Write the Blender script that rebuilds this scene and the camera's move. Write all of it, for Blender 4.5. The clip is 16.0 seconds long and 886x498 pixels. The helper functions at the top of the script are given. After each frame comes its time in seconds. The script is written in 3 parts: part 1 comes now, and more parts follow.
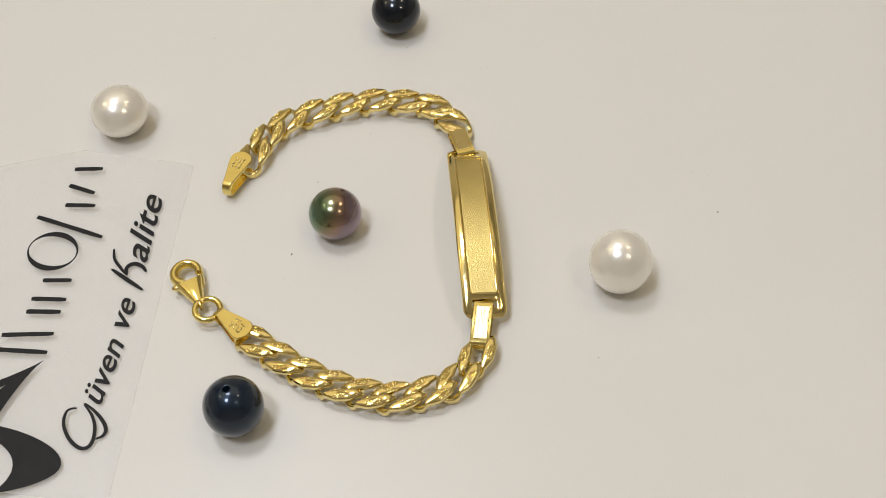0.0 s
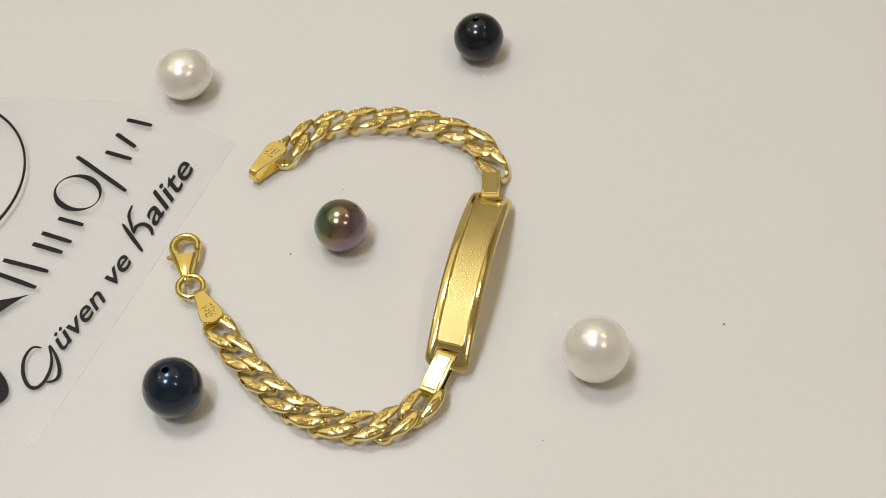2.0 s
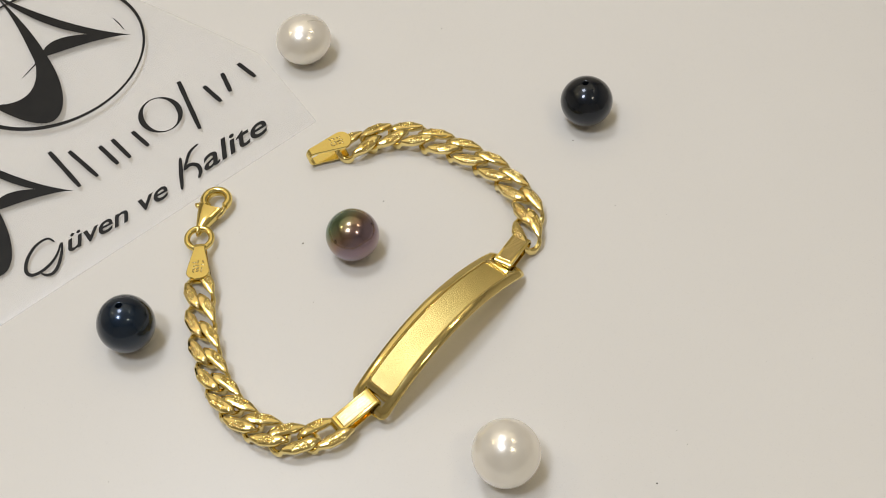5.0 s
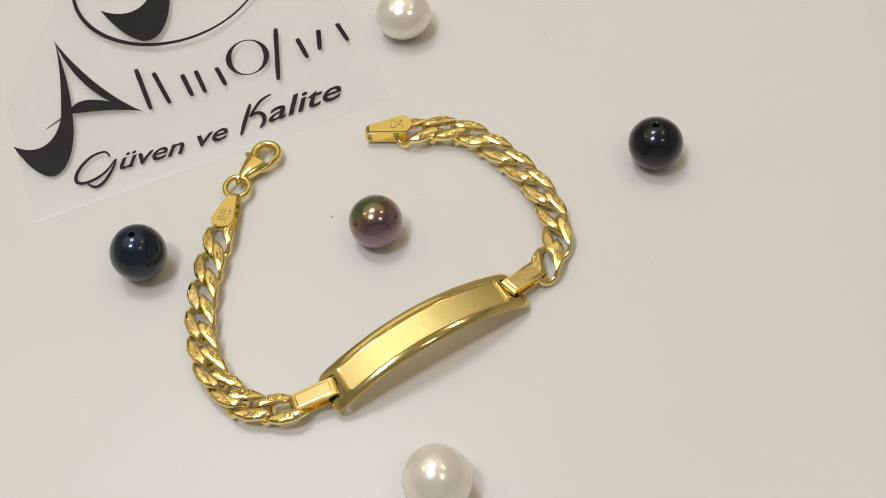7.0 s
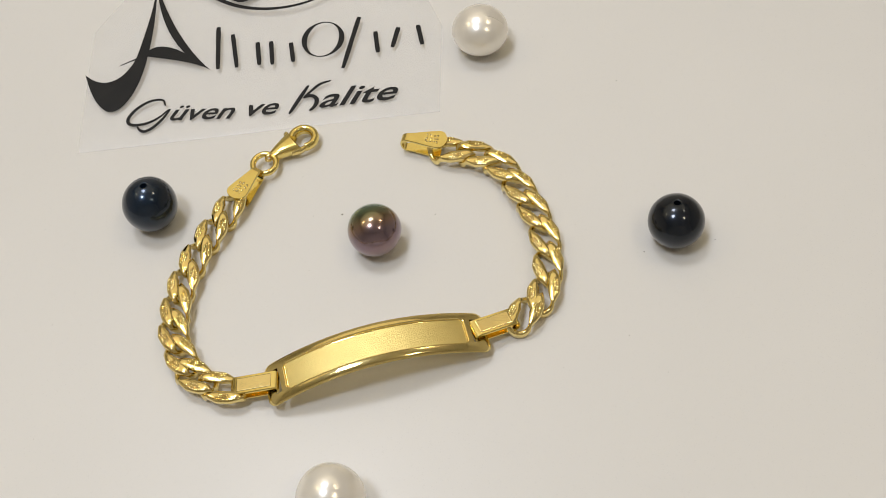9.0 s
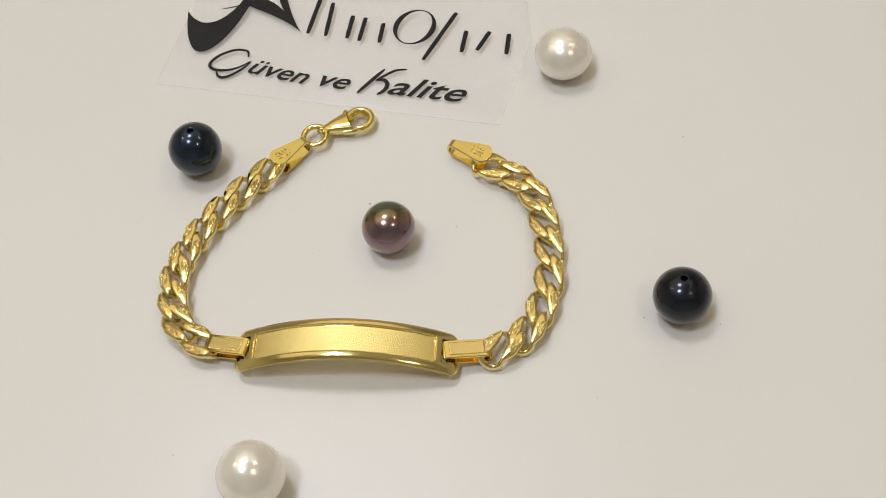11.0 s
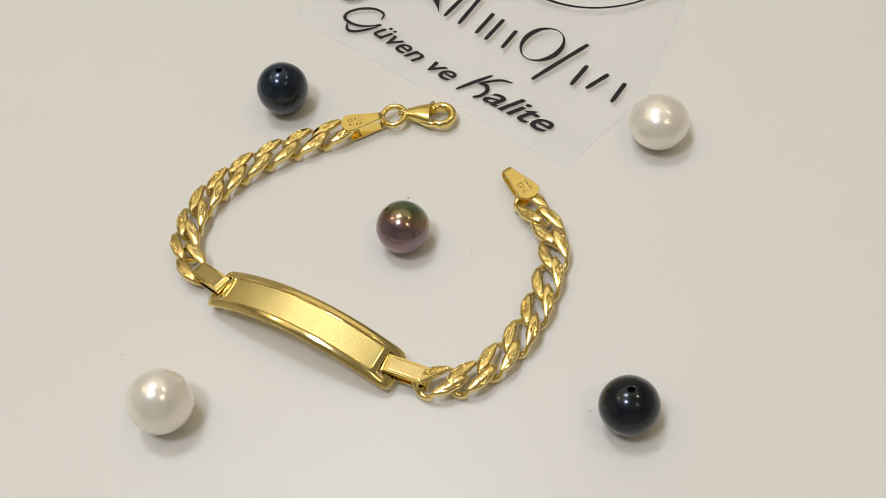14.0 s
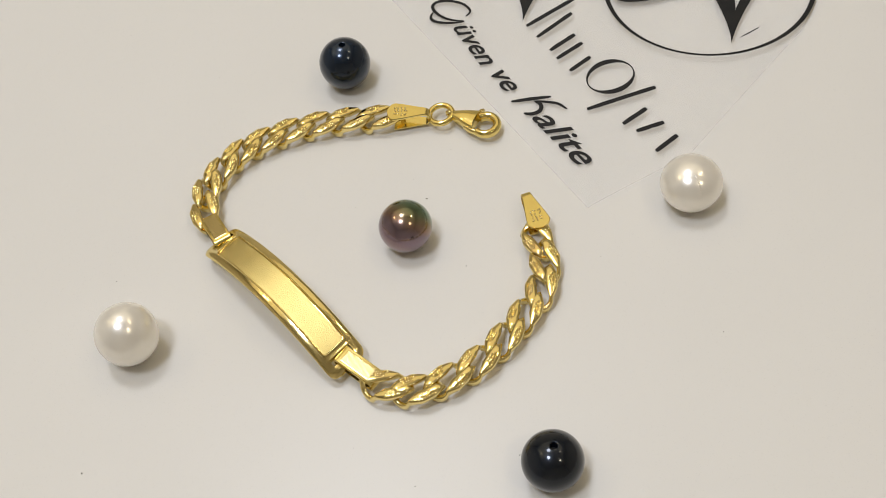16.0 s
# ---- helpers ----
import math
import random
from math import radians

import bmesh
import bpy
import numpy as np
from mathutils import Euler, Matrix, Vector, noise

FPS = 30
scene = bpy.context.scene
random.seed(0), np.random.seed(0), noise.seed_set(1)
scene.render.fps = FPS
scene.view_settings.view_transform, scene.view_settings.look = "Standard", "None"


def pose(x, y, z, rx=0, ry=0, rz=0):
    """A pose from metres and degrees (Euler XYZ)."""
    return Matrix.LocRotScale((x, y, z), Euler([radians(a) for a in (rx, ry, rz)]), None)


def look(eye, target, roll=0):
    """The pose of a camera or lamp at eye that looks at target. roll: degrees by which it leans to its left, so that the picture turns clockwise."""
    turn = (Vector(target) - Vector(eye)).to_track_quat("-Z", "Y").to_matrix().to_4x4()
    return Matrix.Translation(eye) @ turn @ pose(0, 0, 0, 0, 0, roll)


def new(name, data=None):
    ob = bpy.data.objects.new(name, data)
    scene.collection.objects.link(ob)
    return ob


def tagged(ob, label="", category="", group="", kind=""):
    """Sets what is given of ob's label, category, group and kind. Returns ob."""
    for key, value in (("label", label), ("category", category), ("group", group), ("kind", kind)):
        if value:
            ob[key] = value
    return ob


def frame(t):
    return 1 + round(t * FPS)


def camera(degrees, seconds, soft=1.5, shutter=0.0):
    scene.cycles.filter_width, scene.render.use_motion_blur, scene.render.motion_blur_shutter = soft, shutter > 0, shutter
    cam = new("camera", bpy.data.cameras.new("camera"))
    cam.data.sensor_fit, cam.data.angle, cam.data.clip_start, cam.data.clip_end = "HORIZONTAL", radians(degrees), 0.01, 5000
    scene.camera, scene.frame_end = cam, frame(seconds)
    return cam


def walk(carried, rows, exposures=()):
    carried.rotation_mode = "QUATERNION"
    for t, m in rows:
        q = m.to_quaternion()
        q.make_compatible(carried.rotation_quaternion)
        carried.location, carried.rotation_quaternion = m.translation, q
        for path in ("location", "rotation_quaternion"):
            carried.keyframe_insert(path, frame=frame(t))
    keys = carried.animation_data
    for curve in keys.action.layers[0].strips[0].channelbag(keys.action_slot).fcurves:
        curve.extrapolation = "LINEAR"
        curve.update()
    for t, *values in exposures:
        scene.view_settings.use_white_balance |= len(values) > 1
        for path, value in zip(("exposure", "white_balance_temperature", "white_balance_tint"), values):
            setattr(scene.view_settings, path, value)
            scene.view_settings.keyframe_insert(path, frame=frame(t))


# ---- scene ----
# A plain room with a counter; on it a slowly turning display platter carries a bracelet, pearls and a printed film.
MM = 0.001
TURN_RATE = -8.86448          # degrees a second, seen from above
TURN_ZERO = 8.5               # the time at which the platter stands at zero


# the platter leans a little on its shaft; things are laid out in its own plane
SEAT = Matrix(((0.999953, 0.000253, 0.009735, 0), (0.0, 0.999662, -0.026017, 0), (-0.009739, 0.026015, 0.999614, 0), (0, 0, 0, 1)))
LAYOUT = pose(-0.003051, 0.006270, 0, 0, 0, -1.2256)


# ---- camera ----
cam = camera(37.196, 16.0, soft=0.7)
PATH = [
    (0.0, (0.01235, -0.12192, 0.15822), (0.01455, -0.00482, 0), -7.80),
    (0.5, (0.01191, -0.12118, 0.15653), (0.01366, -0.00369, 0), -7.79),
    (1.0, (0.01228, -0.12068, 0.15622), (0.01424, -0.00276, 0), -7.63),
    (1.5, (0.01186, -0.12155, 0.15620), (0.01488, -0.00366, 0), -7.28),
    (2.0, (0.01168, -0.12114, 0.15682), (0.01454, -0.00220, 0), -7.22),
    (2.5, (0.01153, -0.12078, 0.15694), (0.01501, -0.00170, 0), -6.93),
    (3.0, (0.01037, -0.12145, 0.15757), (0.01376, -0.00184, 0), -6.88),
    (3.5, (0.00998, -0.12120, 0.15684), (0.01338, -0.00217, 0), -6.84),
    (4.0, (0.01110, -0.12133, 0.15734), (0.01427, -0.00101, 0), -6.89),
    (6.5, (0.01127, -0.11811, 0.15721), (0.01290, -0.00101, 0), -7.83),
    (7.0, (0.01001, -0.11828, 0.15750), (0.01067, -0.00248, 0), -7.93),
    (7.5, (0.01119, -0.11724, 0.15754), (0.01110, -0.00228, 0), -8.19),
    (8.0, (0.01321, -0.11808, 0.15758), (0.01210, -0.00198, 0), -8.94),
    (8.5, (0.01295, -0.11777, 0.15801), (0.01095, -0.00139, 0), -9.28),
    (9.0, (0.01319, -0.11843, 0.15747), (0.01139, -0.00145, 0), -9.07),
    (9.5, (0.01348, -0.11887, 0.15689), (0.01131, -0.00240, 0), -9.20),
    (10.0, (0.01288, -0.11925, 0.15785), (0.00990, -0.00229, 0), -9.46),
    (12.5, (0.01175, -0.11930, 0.15816), (0.01026, -0.00174, 0), -8.92),
    (13.0, (0.01154, -0.12025, 0.15823), (0.00957, -0.00236, 0), -9.11),
    (13.5, (0.00989, -0.12023, 0.15800), (0.00795, -0.00275, 0), -9.11),
    (14.0, (0.01030, -0.12059, 0.15750), (0.00733, -0.00280, 0), -9.57),
    (14.5, (0.00999, -0.12078, 0.15772), (0.00821, -0.00291, 0), -9.28),
    (15.0, (0.00972, -0.12165, 0.15724), (0.00747, -0.00329, 0), -9.50),
    (15.5, (0.01014, -0.12178, 0.15713), (0.00763, -0.00337, 0), -9.63),
    (16.0, (0.00908, -0.12171, 0.15704), (0.00666, -0.00348, 0), -9.65),
]
walk(cam, [(t, look(eye, target, roll)) for t, eye, target, roll in PATH])

# ---- light ----
world = bpy.data.worlds.new("room_air")
scene.world = world
world.use_nodes = True
world.node_tree.nodes["Background"].inputs[0].default_value = (1.0, 0.93, 0.82, 1)
world.node_tree.nodes["Background"].inputs[1].default_value = 0.1
scene.view_settings.exposure = 0.045


def overhead_light(place, size, watts, colour):
    data = bpy.data.lights.new("lamp_or_fill", "AREA")
    data.shape, data.size, data.energy, data.color = "DISK", size, watts, colour
    ob = new("lamp_or_fill", data)
    ob.matrix_world = look(place, (place[0] * 0.2, place[1] * 0.2, 0))
    return ob


# lamps placed after the highlights on the pearls and plate
overhead_light((-0.36, -0.26, 1.38), 0.28, 6.3, (0.815, 0.875, 1.0))
overhead_light((-0.20, 0.38, 1.42), 0.32, 4.7, (0.825, 0.88, 1.0))
overhead_light((0.66, -0.66, 1.38), 0.13, 1.9, (1.0, 0.88, 0.66))
overhead_light((0.78, 0.18, 1.40), 0.12, 1.3, (1.0, 0.84, 0.58))
overhead_light((-1.00, 0.36, 1.40), 0.10, 0.9, (1.0, 0.80, 0.45))
# broad warm fill disc, added for soft ambient light; no real fitting
overhead_light((-0.1, 0.30, 1.47), 2.6, 9.5, (1.0, 0.858, 0.58))


# ---- materials ----
def material(name):
    m = bpy.data.materials.new(name)
    m.use_nodes = True
    nodes, links = m.node_tree.nodes, m.node_tree.links
    return m, nodes, links, nodes["Principled BSDF"]


def node(nodes, kind, **values):
    n = nodes.new(kind)
    for key, value in values.items():
        n.inputs[key].default_value = value
    return n


def noise_between(nodes, links, coords, scale, a, b, detail=4.0, lo=0.35, hi=0.65):
    """A colour that wanders between a and b."""
    tex = node(nodes, "ShaderNodeTexNoise", Scale=scale, Detail=detail)
    links.new(coords, tex.inputs["Vector"])
    ramp = nodes.new("ShaderNodeValToRGB")
    ramp.color_ramp.elements[0].position, ramp.color_ramp.elements[1].position = lo, hi
    ramp.color_ramp.elements[0].color, ramp.color_ramp.elements[1].color = (*a, 1), (*b, 1)
    links.new(tex.outputs["Fac"], ramp.inputs["Fac"])
    return ramp.outputs["Color"]


def bump(nodes, links, height, strength, distance, shader, socket="Normal"):
    b = node(nodes, "ShaderNodeBump", Strength=strength, Distance=distance)
    links.new(height, b.inputs["Height"])
    links.new(b.outputs["Normal"], shader.inputs[socket])
    return b


def gold(name, base, rough, grain_scale, grain, tint=None):
    m, nodes, links, sh = material(name)
    coords = nodes.new("ShaderNodeTexCoord").outputs["Object"]
    links.new(noise_between(nodes, links, coords, 260, base, tint or tuple(c * 0.93 for c in base)), sh.inputs["Base Color"])
    sh.inputs["Metallic"].default_value = 1.0
    wear = node(nodes, "ShaderNodeTexNoise", Scale=420.0, Detail=5.0)
    links.new(coords, wear.inputs["Vector"])
    spread = node(nodes, "ShaderNodeMapRange")
    spread.inputs["To Min"].default_value, spread.inputs["To Max"].default_value = rough * 0.7, rough * 1.4
    links.new(wear.outputs["Fac"], spread.inputs["Value"])
    links.new(spread.outputs["Result"], sh.inputs["Roughness"])
    tex = node(nodes, "ShaderNodeTexNoise", Scale=grain_scale, Detail=3.0)
    links.new(coords, tex.inputs["Vector"])
    bump(nodes, links, tex.outputs["Fac"], grain, 0.0002, sh)
    return m, nodes, links, sh, coords


GOLD = (0.895, 0.728, 0.305)
gold_polished = gold("polished_gold", GOLD, 0.13, 900.0, 0.10)[0]
gold_warm = gold("warm_polished_gold", (0.89, 0.712, 0.25), 0.14, 700.0, 0.08)[0]
gold_link = gold("diamond_cut_gold", GOLD, 0.11, 1500.0, 0.16)[0]
gold_satin = gold("satin_gold", (0.81, 0.65, 0.25), 0.38, 6000.0, 0.42)[0]
gold_stamp = gold("stamped_gold", (0.84, 0.67, 0.30), 0.30, 3000.0, 0.5)[0]


def brushed_gold():
    """Satin gold with fine scratches drawn along it."""
    m, nodes, links, sh, coords = gold("brushed_gold", (0.86, 0.69, 0.31), 0.24, 3000.0, 0.2)
    squeeze = nodes.new("ShaderNodeVectorMath")
    squeeze.operation = "MULTIPLY"
    squeeze.inputs[1].default_value = (400.0, 3600.0, 900.0)
    links.new(coords, squeeze.inputs[0])
    lines = node(nodes, "ShaderNodeTexNoise", Scale=1.0, Detail=4.0)
    links.new(squeeze.outputs["Vector"], lines.inputs["Vector"])
    bump(nodes, links, lines.outputs["Fac"], 0.25, 0.0001, sh)
    return m


gold_brushed = brushed_gold()


def pearl_material(name, a, b, rough, coat, metallic=0.0, spec=0.5, wavy=0.04, coat_rough=0.05):
    m, nodes, links, sh = material(name)
    coords = nodes.new("ShaderNodeTexCoord").outputs["Object"]
    links.new(noise_between(nodes, links, coords, 160, a, b), sh.inputs["Base Color"])
    sh.inputs["Roughness"].default_value = rough
    sh.inputs["Metallic"].default_value = metallic
    sh.inputs["Specular IOR Level"].default_value = spec
    sh.inputs["Coat Weight"].default_value = coat
    sh.inputs["Coat Roughness"].default_value = coat_rough
    tex = node(nodes, "ShaderNodeTexNoise", Scale=420.0, Detail=3.0)
    links.new(coords, tex.inputs["Vector"])
    bump(nodes, links, tex.outputs["Fac"], wavy, 0.0003, sh)
    return m, nodes, links, sh, coords


pearl_white = pearl_material("white_nacre", (0.93, 0.885, 0.79), (0.87, 0.81, 0.71), 0.26, 0.45, 0.42, 0.8, 0.16, 0.10)[0]
pearl_blue = pearl_material("midnight_nacre", (0.010, 0.023, 0.045), (0.003, 0.008, 0.016), 0.24, 0.6, 0.5, 0.3)[0]
pearl_black = pearl_material("black_nacre", (0.008, 0.013, 0.022), (0.002, 0.004, 0.007), 0.24, 0.6, 0.5, 0.3)[0]


def peacock_nacre():
    """Purple brown nacre with a green cheek."""
    m, nodes, links, sh, coords = pearl_material("peacock_nacre", (0.2, 0.1, 0.1), (0.2, 0.1, 0.1), 0.20, 0.6, 0.9)
    turn = nodes.new("ShaderNodeVectorMath")
    turn.operation = "DOT_PRODUCT"
    turn.inputs[1].default_value = (-0.30 / 0.004, 0.72 / 0.004, 0.55 / 0.004)
    move = nodes.new("ShaderNodeVectorMath")
    move.operation = "SUBTRACT"
    move.inputs[1].default_value = (0, 0, 0.00404)
    links.new(coords, move.inputs[0])
    links.new(move.outputs["Vector"], turn.inputs[0])
    haze = node(nodes, "ShaderNodeTexNoise", Scale=350.0, Detail=2.0)
    links.new(coords, haze.inputs["Vector"])
    mix = nodes.new("ShaderNodeMath")
    mix.operation = "MULTIPLY_ADD"
    mix.inputs[1].default_value = 0.35
    links.new(haze.outputs["Fac"], mix.inputs[0])
    links.new(turn.outputs["Value"], mix.inputs[2])
    spread = node(nodes, "ShaderNodeMapRange")
    spread.inputs["From Min"].default_value, spread.inputs["From Max"].default_value = -0.8, 1.2
    links.new(mix.outputs["Value"], spread.inputs["Value"])
    ramp = nodes.new("ShaderNodeValToRGB")
    stops = ramp.color_ramp.elements
    stops[0].position, stops[0].color = 0.0, (0.269, 0.176, 0.160, 1)
    stops[1].position, stops[1].color = 1.0, (0.109, 0.185, 0.126, 1)
    for at, colour in ((0.25, (0.244, 0.172, 0.210, 1)), (0.45, (0.227, 0.168, 0.197, 1)), (0.58, (0.302, 0.193, 0.143, 1)), (0.70, (0.244, 0.193, 0.109, 1)), (0.84, (0.134, 0.202, 0.109, 1))):
        e = stops.new(at)
        e.color = colour
    links.new(spread.outputs["Result"], ramp.inputs["Fac"])
    links.new(ramp.outputs["Color"], sh.inputs["Base Color"])
    return m


pearl_peacock = peacock_nacre()


def plain(name, a, b, rough, scale, grain=0.1, depth=0.0005, spec=0.5):
    m, nodes, links, sh = material(name)
    coords = nodes.new("ShaderNodeTexCoord").outputs["Object"]
    links.new(noise_between(nodes, links, coords, scale, a, b), sh.inputs["Base Color"])
    sh.inputs["Roughness"].default_value = rough
    sh.inputs["Specular IOR Level"].default_value = spec
    tex = node(nodes, "ShaderNodeTexNoise", Scale=scale * 12, Detail=4.0)
    links.new(coords, tex.inputs["Vector"])
    bump(nodes, links, tex.outputs["Fac"], grain, depth, sh)
    return m


def platter_lacquer():
    """Off-white lacquer with fine mica that glints near the mirror angle."""
    m, nodes, links, sh = material("mica_lacquer")
    coords = nodes.new("ShaderNodeTexCoord").outputs["Object"]
    links.new(noise_between(nodes, links, coords, 14, (0.755, 0.735, 0.695), (0.735, 0.715, 0.675)), sh.inputs["Base Color"])
    sh.inputs["Roughness"].default_value = 0.36
    sh.inputs["Specular IOR Level"].default_value = 0.45
    flakes = node(nodes, "ShaderNodeTexVoronoi", Scale=8000.0)
    links.new(coords, flakes.inputs["Vector"])
    channels = nodes.new("ShaderNodeSeparateColor")
    links.new(flakes.outputs["Color"], channels.inputs["Color"])
    rare = node(nodes, "ShaderNodeMapRange")
    rare.inputs["From Min"].default_value, rare.inputs["From Max"].default_value = 0.978, 0.983
    links.new(channels.outputs["Blue"], rare.inputs["Value"])
    rare.inputs["To Max"].default_value = 0.9
    links.new(rare.outputs["Result"], sh.inputs["Coat Weight"])
    sh.inputs["Coat Roughness"].default_value = 0.10
    sh.inputs["Coat IOR"].default_value = 1.5
    lean = nodes.new("ShaderNodeVectorMath")
    lean.operation = "MULTIPLY_ADD"
    lean.inputs[1].default_value = (0.3, 0.3, 0.0)
    lean.inputs[2].default_value = (-0.15, -0.15, 1.0)
    links.new(flakes.outputs["Color"], lean.inputs[0])
    unit = nodes.new("ShaderNodeVectorMath")
    unit.operation = "NORMALIZE"
    links.new(lean.outputs["Vector"], unit.inputs[0])
    links.new(unit.outputs["Vector"], sh.inputs["Coat Normal"])
    grain = node(nodes, "ShaderNodeTexNoise", Scale=1400.0, Detail=4.0)
    links.new(coords, grain.inputs["Vector"])
    bump(nodes, links, grain.outputs["Fac"], 0.05, 0.0002, sh)
    return m


lacquer = platter_lacquer()
wall_paint = plain("wall_paint", (0.82, 0.78, 0.71), (0.79, 0.75, 0.68), 0.7, 3.0)
ceiling_paint = plain("ceiling_paint", (0.80, 0.78, 0.74), (0.76, 0.74, 0.70), 0.8, 3.0)
floor_tile = plain("floor_tile", (0.55, 0.50, 0.44), (0.48, 0.43, 0.37), 0.35, 2.0)
counter_laminate = plain("counter_laminate", (0.74, 0.71, 0.66), (0.70, 0.67, 0.62), 0.4, 6.0)
base_plastic = plain("base_plastic", (0.62, 0.60, 0.57), (0.58, 0.56, 0.53), 0.45, 30.0)
ink = plain("black_print", (0.012, 0.012, 0.013), (0.016, 0.016, 0.016), 0.5, 300.0, 0.05, 0.0001, 0.2)
hole_shade_black = plain("hole_shade_black", (0.010, 0.009, 0.008), (0.006, 0.006, 0.006), 0.8, 400.0)
dust_dark = plain("dust_dark", (0.10, 0.09, 0.08), (0.25, 0.22, 0.18), 0.9, 900.0)


def film_plastic():
    """Thin milky film, mostly clear."""
    m, nodes, links, sh = material("milky_film")
    coords = nodes.new("ShaderNodeTexCoord").outputs["Object"]
    links.new(noise_between(nodes, links, coords, 60, (0.70, 0.678, 0.64), (0.65, 0.628, 0.59), lo=0.3, hi=0.7), sh.inputs["Base Color"])
    sh.inputs["Roughness"].default_value = 0.30
    clear = node(nodes, "ShaderNodeBsdfTransparent")
    clear.inputs["Color"].default_value = (0.99, 0.99, 0.993, 1)
    mix = node(nodes, "ShaderNodeMixShader", Fac=0.24)
    links.new(clear.outputs["BSDF"], mix.inputs[1])
    links.new(sh.outputs["BSDF"], mix.inputs[2])
    links.new(mix.outputs["Shader"], nodes["Material Output"].inputs["Surface"])
    wave = node(nodes, "ShaderNodeTexNoise", Scale=35.0, Detail=2.0)
    links.new(coords, wave.inputs["Vector"])
    bump(nodes, links, wave.outputs["Fac"], 0.15, 0.001, sh)
    return m


film_clear = film_plastic()


# ---- mesh helpers (millimetres in, metres out) ----
def finish(bm, smooth=True):
    bmesh.ops.recalc_face_normals(bm, faces=bm.faces[:])
    for f in bm.faces:
        f.smooth = smooth
    return bm


def mesh_of(name, bm, mats, sharp=None):
    me = bpy.data.meshes.new(name)
    bm.to_mesh(me)
    bm.free()
    for m in mats if isinstance(mats, (list, tuple)) else [mats]:
        me.materials.append(m)
    if sharp:
        me.set_sharp_from_angle(angle=radians(sharp))
    return me


def part(name, bm, mats, parent, label="", sharp=35):
    ob = new(name, mesh_of(name, bm, mats, sharp))
    ob.parent = parent
    return tagged(ob, label)


def loft(rings, closed_rings=True, closed_path=False, caps=True):
    """Skin rings of equal length, given as lists of (x, y, z) in millimetres."""
    bm = bmesh.new()
    vs = [[bm.verts.new(Vector(p) * MM) for p in ring] for ring in rings]
    n = len(vs[0])
    count = len(vs) if closed_path else len(vs) - 1
    for i in range(count):
        a, b = vs[i], vs[(i + 1) % len(vs)]
        for j in range(n if closed_rings else n - 1):
            k = (j + 1) % n
            bm.faces.new((a[j], a[k], b[k], b[j]))
    if caps and not closed_path and closed_rings:
        bm.faces.new(vs[0])
        bm.faces.new(vs[-1])
    return finish(bm)


def box(sx, sy, sz, at=(0, 0, 0), bevel=0.0):
    """A bevelled block in metres, its middle at the given place."""
    bm = bmesh.new()
    bmesh.ops.create_cube(bm, size=1.0)
    for v in bm.verts:
        v.co = Vector((v.co.x * sx + at[0], v.co.y * sy + at[1], v.co.z * sz + at[2]))
    if bevel:
        bmesh.ops.bevel(bm, geom=bm.edges[:], offset=bevel, segments=3, affect="EDGES", profile=0.5)
    return finish(bm, False)


def turned(profile, steps=96):
    """A solid of revolution about z from (radius, height) in millimetres."""
    rings = []
    for r, z in profile:
        rings.append([(max(r, 0.001) * math.cos(2 * math.pi * k / steps), max(r, 0.001) * math.sin(2 * math.pi * k / steps), z) for k in range(steps)])
    return loft(rings)


MOVERS = []


def rider(ob, x, y, z=0.0, turn=0.0):
    """Stands a thing on the platter at x, y (millimetres) and notes that it turns with it."""
    m = pose(x * MM, y * MM, z * MM, 0, 0, turn)
    ob.matrix_basis = m
    MOVERS.append((ob, m))
    return ob


# ---- room ----
# unseen shell, added to close the place; its pale colours bounce warm fill light
def room():
    half, low, high, t = 1.7, -0.80, 1.50, 0.10
    floor = new("floor", mesh_of("floor", box(2 * half + 2 * t, 2 * half + 2 * t, t, (0, 0, low - t / 2)), floor_tile))
    tagged(floor, "unseen plain beige floor added to close the room", "floor", kind="structure")
    ceil = new("ceiling", mesh_of("ceiling", box(2 * half + 2 * t, 2 * half + 2 * t, t, (0, 0, high + t / 2)), ceiling_paint))
    tagged(ceil, "unseen plain white ceiling added to close the room", "ceiling", kind="structure")
    for name, at, size in (("wall_north", (0, half + t / 2, (low + high) / 2), (2 * half + 2 * t, t, high - low)),
                           ("wall_south", (0, -half - t / 2, (low + high) / 2), (2 * half + 2 * t, t, high - low)),
                           ("wall_east", (half + t / 2, 0, (low + high) / 2), (t, 2 * half, high - low)),
                           ("wall_west", (-half - t / 2, 0, (low + high) / 2), (t, 2 * half, high - low))):
        tagged(new(name, mesh_of(name, box(*size, at), wall_paint)), "unseen plain cream wall added to close the room and bounce light", "wall", kind="structure")


room()


def counter():
    ob = new("counter")
    ob.location = (0, 0.1, -0.80)
    part("worktop", box(1.5, 0.8, 0.04, (0, 0, 0.745), 0.004), counter_laminate, ob)
    part("body", box(1.44, 0.74, 0.725, (0, 0, 0.3625), 0.003), counter_laminate, ob)
    return tagged(ob, "pale laminate shop counter with a plain front", "counter")


counter()


